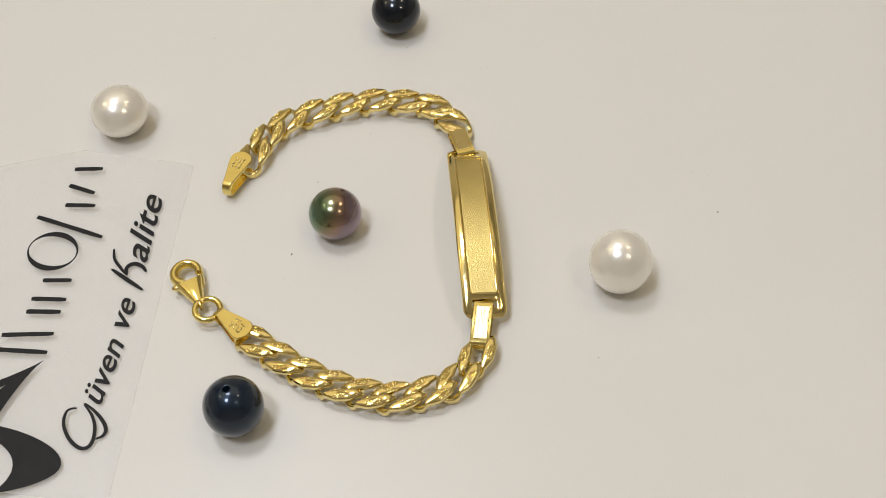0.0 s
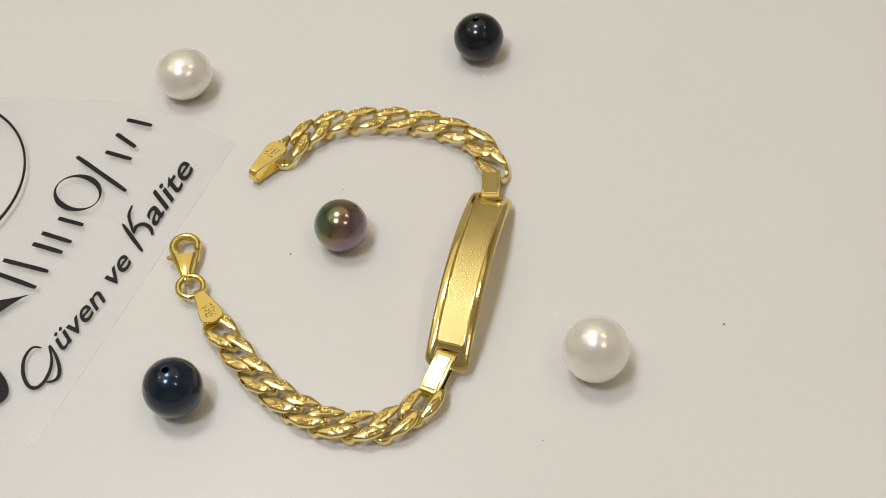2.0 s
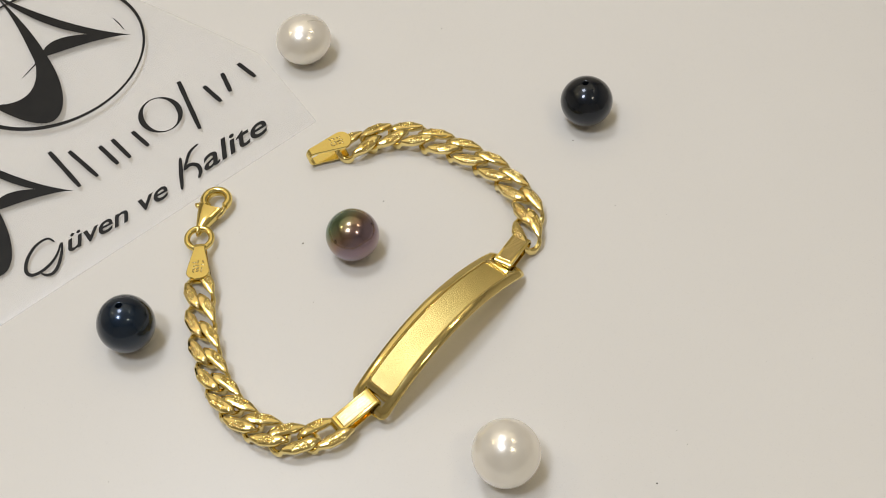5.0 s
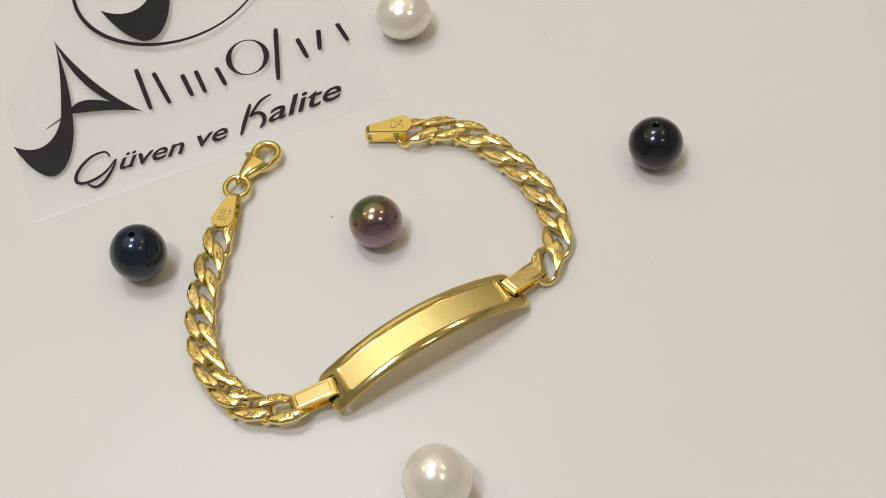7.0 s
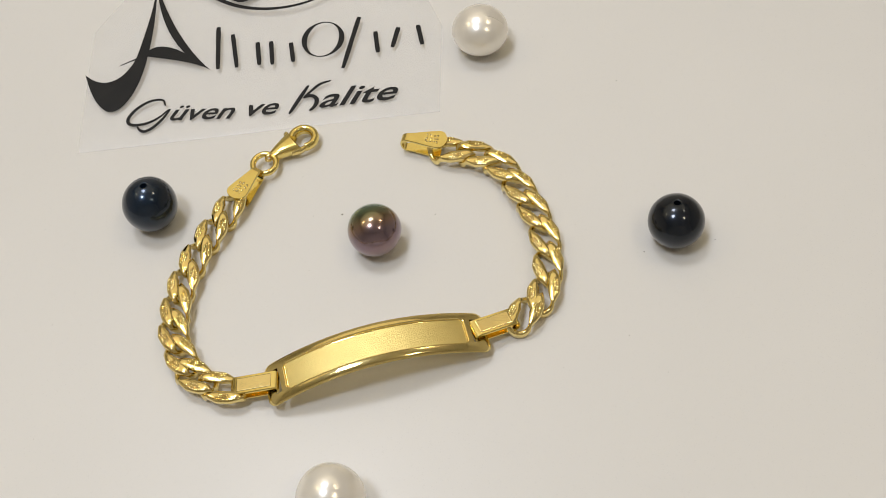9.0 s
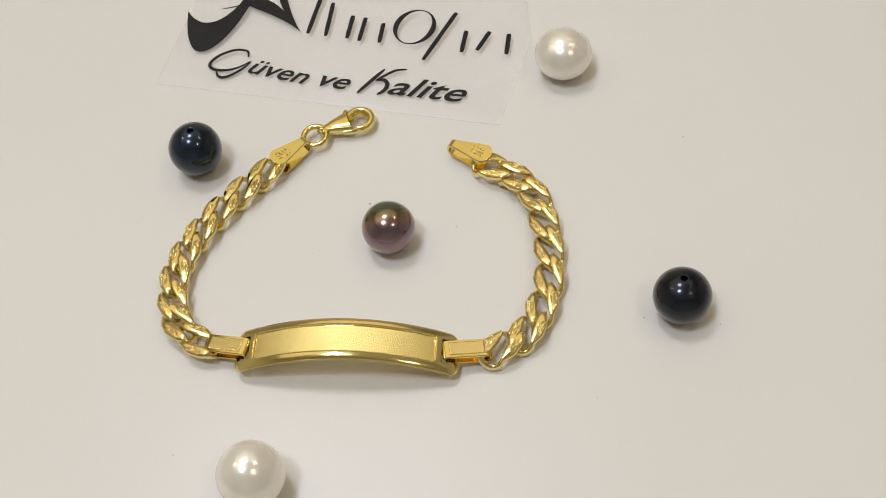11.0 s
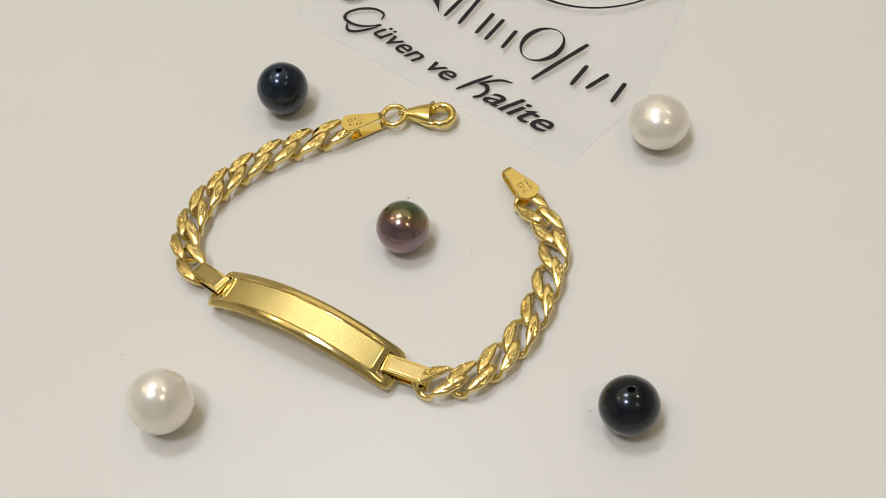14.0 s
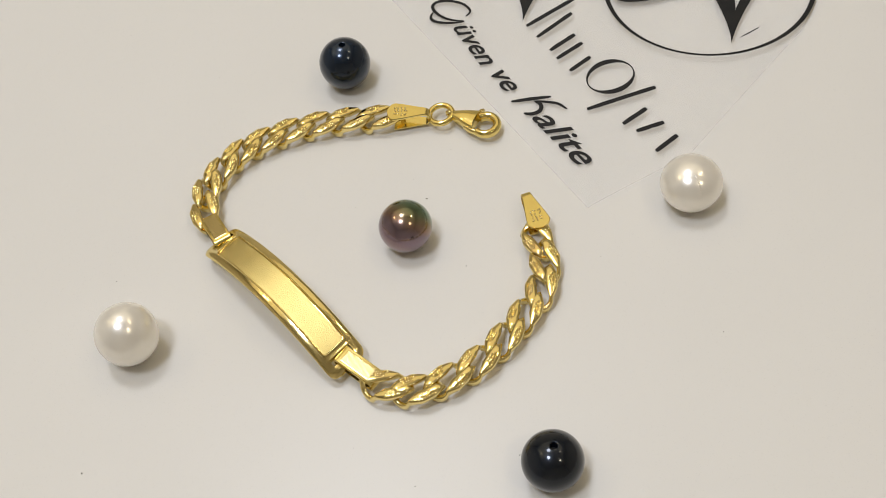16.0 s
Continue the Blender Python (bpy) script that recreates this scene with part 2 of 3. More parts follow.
def turntable():
    """A low motor base with a round platter, which turns."""
    ob = new("turntable")
    ob.location = (0, 0, -0.035)
    part("motor_base", turned([(0, 0), (86, 0), (88, 2), (88, 16), (84, 19), (30, 19), (28, 25), (0, 25)]), base_plastic, ob)
    top = part("platter", turned([(0, -11), (148, -11), (150, -9.5), (150, -2), (149, -0.6), (147, 0), (0, 0)], 160), lacquer, ob, "off-white lacquered platter with fine mica")
    top.location = (0, 0, 0.035)
    return tagged(ob, "white motorised display turntable with a smooth round platter", "turntable"), top


turntable_thing, platter = turntable()


# ---- bracelet ----
PLATE_AT, PLATE_TURN = (5.33, -26.13), 13.08


def arch_height(u, v):
    s, w = u / 15.89, v / 3.146
    return 2.39 + 4.50 * (1 - s * s) - 0.11 * s + 0.32 * w


def round_rect(length, width, r, z, n_long=36, n_short=4, n_arc=6):
    """Half lengths; points run round the outline, alike on both long sides."""
    pts = []
    xs = [-(length - r) + 2 * (length - r) * k / n_long for k in range(n_long + 1)]
    arc = [math.pi / 2 * k / (n_arc + 1) for k in range(1, n_arc + 1)]
    ys = [-(width - r) + 2 * (width - r) * k / n_short for k in range(n_short + 1)]
    pts += [(x, -width, z) for x in xs]
    pts += [(length - r + r * math.sin(a), -width + r - r * math.cos(a), z) for a in arc]
    pts += [(length, y, z) for y in ys]
    pts += [(length - r + r * math.cos(a), width - r + r * math.sin(a), z) for a in arc]
    pts += [(x, width, z) for x in reversed(xs)]
    pts += [(-length + r - r * math.sin(a), width - r + r * math.cos(a), z) for a in arc]
    pts += [(-length, y, z) for y in reversed(ys)]
    pts += [(-length + r - r * math.cos(a), -width + r - r * math.sin(a), z) for a in arc]
    return pts


def fill_between(bm, ring, n_long=36, n_short=4, n_arc=6):
    """Quads across a rounded rectangle, between its two long sides."""
    lo = ring[:n_long + 1]
    start = n_long + 1 + 2 * n_arc + n_short + 1
    hi = list(reversed(ring[start:start + n_long + 1]))
    for k in range(n_long):
        bm.faces.new((lo[k], lo[k + 1], hi[k + 1], hi[k]))
    bm.faces.new([lo[-1], *ring[n_long + 1:start], hi[-1]])
    bm.faces.new([hi[0], *ring[start + n_long + 1:], lo[0]])


def name_plate(parent, base):
    """An arched identity plate: polished raised rim, slots at both ends, sunken satin field."""
    def to_local(u, v, z):
        a = radians(PLATE_TURN)
        x, y = PLATE_AT[0] + u * math.cos(a) - v * math.sin(a), PLATE_AT[1] + u * math.sin(a) + v * math.cos(a)
        return Vector((x - base[0], y - base[1], arch_height(u, v) + z)) * MM

    bm = bmesh.new()
    steps = [(15.3, 2.65, 0.9, -0.75), (15.8, 3.05, 1.2, -0.68), (15.89, 3.14, 1.3, -0.45), (15.78, 3.04, 1.25, -0.27), (15.50, 2.82, 1.0, -0.13),
             (15.15, 2.52, 0.9, -0.03), (13.12, 2.14, 0.7, 0.03), (13.00, 2.06, 0.65, 0.12), (12.88, 1.98, 0.62, 0.03), (12.76, 1.90, 0.6, -0.20), (12.68, 1.84, 0.55, -0.22)]
    rings = [[bm.verts.new(p) for p in round_rect(*s)] for s in steps]
    for a, b in zip(rings, rings[1:]):
        for j in range(len(a)):
            k = (j + 1) % len(a)
            bm.faces.new((a[j], a[k], b[k], b[j]))
    fill_between(bm, rings[0])
    fill_between(bm, rings[-1])
    finish(bm)
    flat = new("plate", mesh_of("plate", bm, gold_polished))
    # slots for the connecting straps
    cutters = []
    for side in (-1, 1):
        cut = new("cutter", mesh_of("cutter", box(0.95, 3.6, 4.0, (side * 14.15, 0, 0), 0.2), gold_polished))
        mod = flat.modifiers.new("slot", "BOOLEAN")
        mod.object, mod.operation, mod.solver = cut, "DIFFERENCE", "EXACT"
        cutters.append(cut)
    baked = bpy.data.meshes.new_from_object(flat.evaluated_get(bpy.context.evaluated_depsgraph_get()))
    for o in (flat, *cutters):
        bpy.data.objects.remove(o)
    for v in baked.vertices:
        v.co = to_local(*v.co)
    baked.polygons.foreach_set("use_smooth", [True] * len(baked.polygons))
    baked.set_sharp_from_angle(angle=radians(30))
    plate = new("plate", baked)
    plate.parent = parent
    tagged(plate, "arched polished gold identity plate with a raised rim")
    # satin field, a hair above the sunken floor
    rows = []
    for k in range(41):
        u = -12.66 + 25.32 * k / 40
        rows.append([tuple(to_local(u, -1.82 + 3.64 * j / 6, -0.205) / MM) for j in range(7)])
    field = part("engraving_field", loft(rows, closed_rings=False, caps=False), gold_satin, plate, "sunken matt satin field left blank")
    return plate


def strap(parent, start, end, z_lo, z_hi, width, drop, label=""):
    """A folded strap: a flat loop of strip between the plate's slot and the last link."""
    a, b = Vector((*start, 0)), Vector((*end, 0))
    d = (b - a).normalized()
    side = Vector((-d.y, d.x, 0))
    length = (b - a).length
    thick = 0.36
    half = (z_hi - z_lo) / 2
    rings = []

    def loop_at(offset):
        pts = []
        r = half - offset
        for k in range(9):
            t = math.pi / 2 + math.pi * k / 8
            pts.append((half + r * math.cos(t) * 0.8, z_lo + half + r * math.sin(t)))
        for k in range(9):
            t = -math.pi / 2 + math.pi * k / 8
            pts.append((length - half + r * math.cos(t) * 0.8, z_lo + half + r * math.sin(t)))
        return pts

    outer, inner = loop_at(0), loop_at(thick)
    w = width / 2
    lines = [(outer, -w + 0.1, 0.0), (outer, w - 0.1, 0.0), (loop_at(0.1), w, 0), (inner, w, 0), (inner, -w, 0), (loop_at(0.1), -w, 0)]
    rings = [[tuple(a + d * l + side * s + Vector((0, 0, z - drop * l / length))) for l, z in pts] for pts, s, _ in lines]
    # rings run round the loop; skin them into a closed band
    band_part = part("strap", loft(rings, closed_path=True), gold_warm, parent, label, 30)
    # a low raised field, brushed and scratched
    field = []
    for s_in, lift in ((0.34, -0.05), (0.42, 0.09), (0.52, 0.12)):
        ws, l0, l1 = w - s_in, half + s_in * 0.9, length - half * 0.9 - s_in * 0.9
        corners = [(l0, -ws), (l1, -ws), (l1, ws), (l0, ws)]
        field.append([tuple(a + d * l + side * v + Vector((0, 0, z_hi + lift - drop * l / length))) for l, v in corners])
    part("raised_field", loft(field), gold_brushed, band_part, "brushed raised field with fine scratches", 5)
    return band_part


LINK_LEAN = radians(21)


def curb_link():
    """One curb link: two leaf-shaped bars, cut flat and beaded on top, each pointed at its outer end and blunt where it crosses
    the middle of the chain; low bars join the tip of one leaf to the blunt end of the other, under the neighbours."""
    path = []                                 # (middle, half width, top height, how far it is a leaf)
    for k in range(17):
        u = k / 16                            # from the blunt end to the tip
        x, y = -3.30 + 5.15 * u, 1.20 + 0.34 * math.sin(math.pi * (0.15 + 0.75 * u))
        half = min(0.40 + 1.55 * u, 0.86, 0.24 + 1.75 * (1 - u) ** 0.9)
        path.append(((x, y), half, 2.95 - 0.40 * u ** 2 - 0.25 * max(0.0, 0.12 - u) / 0.12))
    for k in range(1, 9):
        u = k / 9
        a, b, c, d = (1.85, 1.35), (2.75, 1.10), (3.45, -0.35), (3.30, -1.30)
        x, y = (a[i] * (1 - u) ** 3 + 3 * b[i] * u * (1 - u) ** 2 + 3 * c[i] * u * u * (1 - u) + d[i] * u ** 3 for i in (0, 1))
        path.append(((x, y), 0.30 + 0.10 * u, 2.50 - 1.25 * math.sin(math.pi * u) ** 0.7 + 0.17 * u))
    path += [((-x, -y), w, z) for (x, y), w, z in path]
    n = len(path)

    def across(i):
        (x0, y0), (x1, y1) = path[(i - 1) % n][0], path[(i + 1) % n][0]
        return Vector((y0 - y1, x1 - x0, 0)).normalized()

    def crown(v):
        # level inside, cut to a slope along the outside
        return -0.20 * max(v - 0.15, 0.0) - 0.10 * max(-v - 0.4, 0.0)

    rings = []
    for i, ((x, y), w, z) in enumerate(path):
        out = across(i)
        ring = []
        for v, up in ((-1.0, -0.55), (-0.6, -1.15), (0.6, -1.20), (1.0, -0.80)):
            ring.append((x + out.x * v * w, y + out.y * v * w, max(z + up, 0.02)))
        for v, sink in ((1.0, 0.10), (0.90, 0.0), (0.15, 0.0), (-0.40, 0.0), (-0.90, 0.0), (-1.0, 0.09)):
            ring.append((x + out.x * v * w, y + out.y * v * w, z + crown(v) - sink))
        rings.append(ring)
    bm = loft(rings, closed_path=True)
    # beads struck into the outer half of each leaf
    rnd = random.Random(17)
    for first in (0, n // 2):
        for v0, lo, hi, count in ((-0.22, 6.4, 9.8, 4), (0.20, 5.2, 11.0, 6), (0.62, 5.6, 11.4, 6)):
            for j in range(count):
                at = lo + (hi - lo) * j / (count - 1) + rnd.uniform(-0.15, 0.15)
                i, u = first + int(at), at - int(at)
                (xa, ya), wa, za = path[i]
                (xb, yb), wb, zb = path[i + 1]
                out, v = across(i), v0 + rnd.uniform(-0.07, 0.07)
                w = wa + (wb - wa) * u
                m = Matrix.Translation(Vector((xa + (xb - xa) * u + out.x * v * w, ya + (yb - ya) * u + out.y * v * w, za + (zb - za) * u + crown(v) - 0.01)) * MM)
                bmesh.ops.create_icosphere(bm, subdivisions=1, radius=1.0, matrix=m @ Matrix.Diagonal((0.25 * MM, 0.21 * MM, rnd.uniform(0.16, 0.23) * MM, 1)))
    for f in bm.faces:
        f.smooth = True
    return mesh_of("link", bm, gold_link, 48)


def end_cap(parent, tip, wide, name_label):
    """A pear-shaped strip folded over at its narrow tip, stamped on top."""
    a, b = Vector((*tip, 0)), Vector((*wide, 0))
    d = (b - a).normalized()
    side = Vector((-d.y, d.x, 0))
    length = (b - a).length

    def half_width(l):
        u = min(max(l / length, 0), 1)
        grow = 0.66 + 1.14 * (3 * u * u - 2 * u ** 3) ** 0.9
        return grow * (math.sqrt(max(0.0, 1 - ((u - 0.80) / 0.205) ** 2)) if u > 0.80 else 1.0) + 0.03

    path = [(length * (1 - k / 24.0), 3.2) for k in range(24)]
    path += [(1.0 - 1.0 * math.sin(math.pi * k / 10), 1.825 + 1.375 * math.cos(math.pi * k / 10)) for k in range(1, 10)]
    path = [p for p in path if not (p[1] > 3.19 and p[0] < 1.0)]
    path += [(1.0 + (length * 0.86 - 1.0) * k / 16, 0.45) for k in range(17)]
    rings = []
    for i, (l, z) in enumerate(path):
        p0, p1 = path[max(i - 1, 0)], path[min(i + 1, len(path) - 1)]
        tx, tz = p1[0] - p0[0], p1[1] - p0[1]
        m = math.hypot(tx, tz) or 1
        nx, nz = -tz / m, tx / m      # to the inside of the fold
        w = half_width(l) * (0.92 if z < 0.6 else 1.0)
        ring = []
        for s, dep in ((-w, 0.08), (-w + 0.1, 0), (w - 0.1, 0), (w, 0.08), (w, 0.34), (-w, 0.34)):
            # thickness grows inwards
            q = a + d * (l + nx * dep) + side * s + Vector((0, 0, z + nz * dep))
            ring.append(tuple(q))
        rings.append(ring)
    cap = part("end_cap", loft(rings), gold_warm, parent, name_label, 30)
    # worn hallmark: small raised dashes
    stamp = bmesh.new()
    rnd = random.Random(5)
    for row in range(3):
        for col in range(4):
            at = a + d * (length * 0.58 + col * 0.55 + rnd.uniform(-0.08, 0.08)) + side * (-0.62 + row * 0.62 + rnd.uniform(-0.1, 0.1)) + Vector((0, 0, 3.21))
            m = Matrix.Translation(at * MM) @ Matrix.Rotation(rnd.uniform(0, 3.1), 4, "Z")
            bmesh.ops.create_icosphere(stamp, subdivisions=1, radius=1.0, matrix=m @ Matrix.Diagonal((rnd.uniform(0.24, 0.36) * MM, 0.15 * MM, 0.12 * MM, 1)))
    part("hallmark", finish(stamp), gold_stamp, cap, "small worn raised stamp", None)
    return cap


def tube(points, radius, steps=12, closed=False, flat=1.0):
    """A round bar along the points; radius may be a list."""
    pts = [Vector(p) for p in points]
    rings = []
    n = len(pts)
    for i, p in enumerate(pts):
        q0 = pts[(i - 1) % n] if closed else pts[max(i - 1, 0)]
        q1 = pts[(i + 1) % n] if closed else pts[min(i + 1, n - 1)]
        d = (q1 - q0).normalized()
        side = d.cross(Vector((0, 0, 1))).normalized()
        up = side.cross(d)
        r = radius[i] if isinstance(radius, list) else radius
        rings.append([tuple(p + side * (r * math.cos(2 * math.pi * k / steps)) + up * (r * flat * math.sin(2 * math.pi * k / steps))) for k in range(steps)])
    return loft(rings, closed_path=closed)


def bracelet():
    base = PLATE_AT
    ob = new("bracelet")
    off = lambda p: (p[0] - base[0], p[1] - base[1])
    name_plate(ob, base)
    strap(ob, off((-7.95, -29.2)), off((-15.4, -29.4)), 2.15, 4.0, 2.8, 1.3, "folded gold connecting strap with a brushed field")
    strap(ob, off((18.45, -23.1)), off((25.2, -20.2)), 2.0, 3.85, 2.8, 1.2, "folded gold connecting strap with a scratched brushed field")
    hook_side = [(16.4, 10.7), (20.6, 9.4), (24.1, 6.7), (26.6, 2.5), (28.5, -1.9), (29.8, -6.8), (30.0, -11.7), (29.1, -16.3), (26.3, -19.6)]
    clasp_side = [(-17.85, 2.3), (-20.2, -2.0), (-22.2, -6.4), (-23.65, -10.9), (-24.35, -15.3), (-24.25, -19.5), (-22.8, -23.7), (-20.45, -27.2), (-16.5, -29.3)]
    shared = curb_link()
    for line in (hook_side, clasp_side):
        places = [Vector((*off(p), 0)) for p in line]
        for i, at in enumerate(places):
            way = places[min(i + 1, 8)] - places[max(i - 1, 0)]
            link = new("link", shared)
            link.parent = ob
            link.matrix_basis = Matrix.Translation((at - Vector((0, 0, 0.08 if i == 0 else 0.0))) * MM) @ Matrix.Rotation(math.atan2(way.y, way.x) + LINK_LEAN, 4, "Z")
    end_cap(ob, off((8.5, 13.3)), off((15.8, 11.9)), "tapered gold end loop with a stamp")
    end_cap(ob, off((-13.5, 9.15)), off((-17.3, 3.4)), "tapered gold end loop with a stamp")
    ring = [(1.85 * math.cos(2 * math.pi * k / 40), 1.85 * math.sin(2 * math.pi * k / 40), 0.12 * math.sin(2 * math.pi * k / 40)) for k in range(40)]
    cx, cy = off((-13.0, 10.65))
    part("jump_ring", tube([(cx + x, cy + y, 1.75 + z) for x, y, z in ring], 0.48, 12, True), gold_warm, ob, "round polished gold ring", None)
    lobster_clasp(ob, off((-11.9, 12.2)), off((-7.0, 15.35)))
    tagged(ob, "open yellow gold curb link bracelet with a blank arched identity plate", "bracelet")
    return rider(ob, *base)


def lobster_clasp(parent, start, hole):
    """A lobster claw: tapered body, round hook and a sprung lever with a thumb stub."""
    a, h = Vector((*start, 0)), Vector((*hole, 0))
    d = (h - a).normalized()
    side = Vector((-d.y, d.x, 0))
    gap = (h - a).length

    def at(l, v, z):
        return tuple(a + d * l + side * v + Vector((0, 0, z)))

    rings = []
    for k in range(15):
        u = k / 14
        l = -0.2 + u * (gap - 1.2)
        w = 0.62 + 1.55 * u ** 0.9
        t = 0.62 + 0.38 * math.sin(math.pi * min(u * 0.8, 0.5))
        shift = 0.30 * u
        ring = []
        for j in range(16):
            q = 2 * math.pi * j / 16
            c, s = math.cos(q), math.sin(q)
            ring.append(at(l - 0.5 * u * (1 - abs(c) ** 2), shift + w * math.copysign(abs(c) ** 0.8, c), 1.6 + t * math.copysign(abs(s) ** 0.7, s)))
        rings.append(ring)
    body = part("clasp_body", loft(rings), gold_warm, parent, "polished gold lobster clasp body", 40)
    pts, rad = [], []
    for k in range(33):
        q = radians(150 - 262 * k / 32)
        pts.append(at(gap + 1.85 * math.cos(q), 1.85 * math.sin(q) + 0.12, 1.6))
        rad.append(0.74 - 0.16 * k / 32)
    part("hook", tube(pts, rad, 14, False, 1.25), gold_warm, body, "", 50)
    lever = [at(gap - 3.0 + 3.1 * k / 12, -1.28 - 0.35 * math.sin(math.pi * k / 16), 1.45) for k in range(13)]
    part("lever", tube(lever, [0.50 - 0.02 * abs(k - 5) for k in range(13)], 10, False, 1.2), gold_polished, body, "small sprung lever with a thumb stub", 50)
    stub = [at(gap - 2.1 + 0.1 * k, 1.55 + 0.34 * k, 1.65) for k in range(5)]
    part("thumb_stub", tube(stub, [0.42, 0.45, 0.46, 0.44, 0.2], 10), gold_polished, body, "", 50)
    eye = [at(-0.45 + 0.62 * math.cos(2 * math.pi * k / 24), 0, 1.6 + 0.62 * math.sin(2 * math.pi * k / 24)) for k in range(24)]
    part("eyelet", tube(eye, 0.26, 8, True), gold_polished, body, "", 50)


bracelet()


# ---- pearls ----
def pearl(x, y, wide, tall, mat, label, hole=None, turn=0.0, crease=None):
    """A slightly uneven pearl standing on the platter; hole: tilt and bearing of its drilled hole."""
    ob = new("pearl")
    bm = bmesh.new()
    rows, cols = 56, 96
    r_hole = 0.52
    tilt = Matrix.Identity(3)
    if hole:
        tilt = Matrix.Rotation(radians(hole[1]), 3, "Z") @ Matrix.Rotation(radians(hole[0]), 3, "Y")
    rings = []
    start = math.asin(r_hole / wide) if hole else 0.0
    angles = [start + (math.pi - start) * k / rows for k in range(rows + 1)]
    for q in angles:
        ring = []
        for j in range(cols):
            t = 2 * math.pi * j / cols
            n = tilt @ Vector((math.sin(q) * math.cos(t), math.sin(q) * math.sin(t), math.cos(q)))
            lump = 1 + 0.010 * noise.noise(n * 1.3 + Vector((x, y, 0)))
            ring.append((n.x * wide * lump, n.y * wide * lump, tall + n.z * tall * lump))
        rings.append(ring)
    if hole:
        def sunk(scale, depth):
            out = []
            for j in range(cols):
                t = 2 * math.pi * j / cols
                n = tilt @ Vector((math.sin(start) * scale * math.cos(t), math.sin(start) * scale * math.sin(t), math.cos(start) - depth))
                out.append((n.x * wide, n.y * wide, tall + n.z * tall))
            return out
        rings = [sunk(0.85, 0.5), sunk(0.90, 0.04)] + rings
    part("nacre", loft(rings), mat, ob, "", None)
    if hole:
        centre = tilt @ Vector((0, 0, math.cos(start) - 0.30))
        # a near-black disc across the hole paints in the shade of its depth
        plug = bmesh.new()
        bmesh.ops.create_circle(plug, cap_ends=True, segments=24, radius=r_hole * 0.97 * MM,
                                matrix=Matrix.Translation(Vector((centre.x * wide, centre.y * wide, tall + centre.z * tall)) * MM) @ tilt.to_4x4())
        part("hole_shade_disc", plug, hole_shade_black, ob, "near-black disc standing for the shade inside the drilled hole", None)
    if crease:
        ways = [Vector(c).normalized() for c in crease]
        line = [ways[0].lerp(ways[1], k / 5) for k in range(5)] + [ways[1].lerp(ways[2], k / 5) for k in range(6)]
        line = [q.normalized() for q in line]
        part("crease", tube([(q.x * wide, q.y * wide, tall + q.z * tall) for q in line], [0.03] + [0.085] * 9 + [0.03], 8), mat, ob, "faint raised crease", None)
    tagged(ob, label, "pearl", "loose pearls round the bracelet")
    return rider(ob, x, y, 0.0, turn)


pearl(4.83, -4.96, 4.0, 3.85, pearl_peacock, "purple brown pearl with a green sheen beside the bracelet")
pearl(-29.63, 2.15, 4.16, 4.34, pearl_blue, "midnight blue black pearl with a drilled hole", (4, 60))
pearl(48.95, -6.66, 4.14, 3.88, pearl_black, "glossy jet black pearl with a drilled hole", (6, 96))
pearl(21.71, 34.09, 4.60, 3.90, pearl_white, "creamy white button pearl with a faint crease near the film", crease=((0.21, -0.11, 0.97), (0.53, -0.14, 0.84), (0.85, -0.21, 0.49)))
pearl(-0.10, -47.84, 4.58, 4.80, pearl_white, "large round silvery white pearl")


# ---- printed film ----
FILM_AT = (-14.8, 18.6)


def extrude_outline(points, z0, z1):
    """A flat slab from an outline in millimetres."""
    bm = bmesh.new()
    low = [bm.verts.new((x * MM, y * MM, z0 * MM)) for x, y in points]
    high = [bm.verts.new((x * MM, y * MM, z1 * MM)) for x, y in points]
    bm.faces.new(list(reversed(low)))
    bm.faces.new(high)
    n = len(points)
    for i in range(n):
        j = (i + 1) % n
        bm.faces.new((low[i], low[j], high[j], high[i]))
    return finish(bm, False)


def bezier(p0, p1, p2, p3, n=14):
    return [tuple(p0[i] * (1 - u) ** 3 + 3 * p1[i] * u * (1 - u) ** 2 + 3 * p2[i] * u * u * (1 - u) + p3[i] * u ** 3 for i in range(2)) for u in [k / n for k in range(n)]]


def band(points, widths, z0, z1):
    """A flat stroke of changing width along points in millimetres."""
    left, right = [], []
    for i, p in enumerate(points):
        a, b = points[max(i - 1, 0)], points[min(i + 1, len(points) - 1)]
        dx, dy = b[0] - a[0], b[1] - a[1]
        m = math.hypot(dx, dy) or 1
        w = widths[i] / 2
        left.append((p[0] - dy / m * w, p[1] + dx / m * w))
        right.append((p[0] + dy / m * w, p[1] - dx / m * w))
    bm = bmesh.new()
    rings = [[bm.verts.new((x * MM, y * MM, z * MM)) for (x, y), z in ((l, z0), (r, z0), (r, z1), (l, z1))] for l, r in zip(left, right)]
    for a, b in zip(rings, rings[1:]):
        for j in range(4):
            k = (j + 1) % 4
            bm.faces.new((a[j], a[k], b[k], b[j]))
    bm.faces.new(rings[0])
    bm.faces.new(rings[-1])
    return finish(bm, False)


def swung(points, n=8):
    """A smooth line through a few points."""
    out = []
    for i in range(len(points) - 1):
        a, b, c, d = (points[min(max(i + k, 0), len(points) - 1)] for k in (-1, 0, 1, 2))
        for j in range(n):
            u = j / n
            out.append(tuple(0.5 * (2 * b[k] + (c[k] - a[k]) * u + (2 * a[k] - 5 * b[k] + 4 * c[k] - d[k]) * u * u + (3 * b[k] - a[k] - 3 * c[k] + d[k]) * u ** 3) for k in (0, 1)))
    return out + [points[-1]]


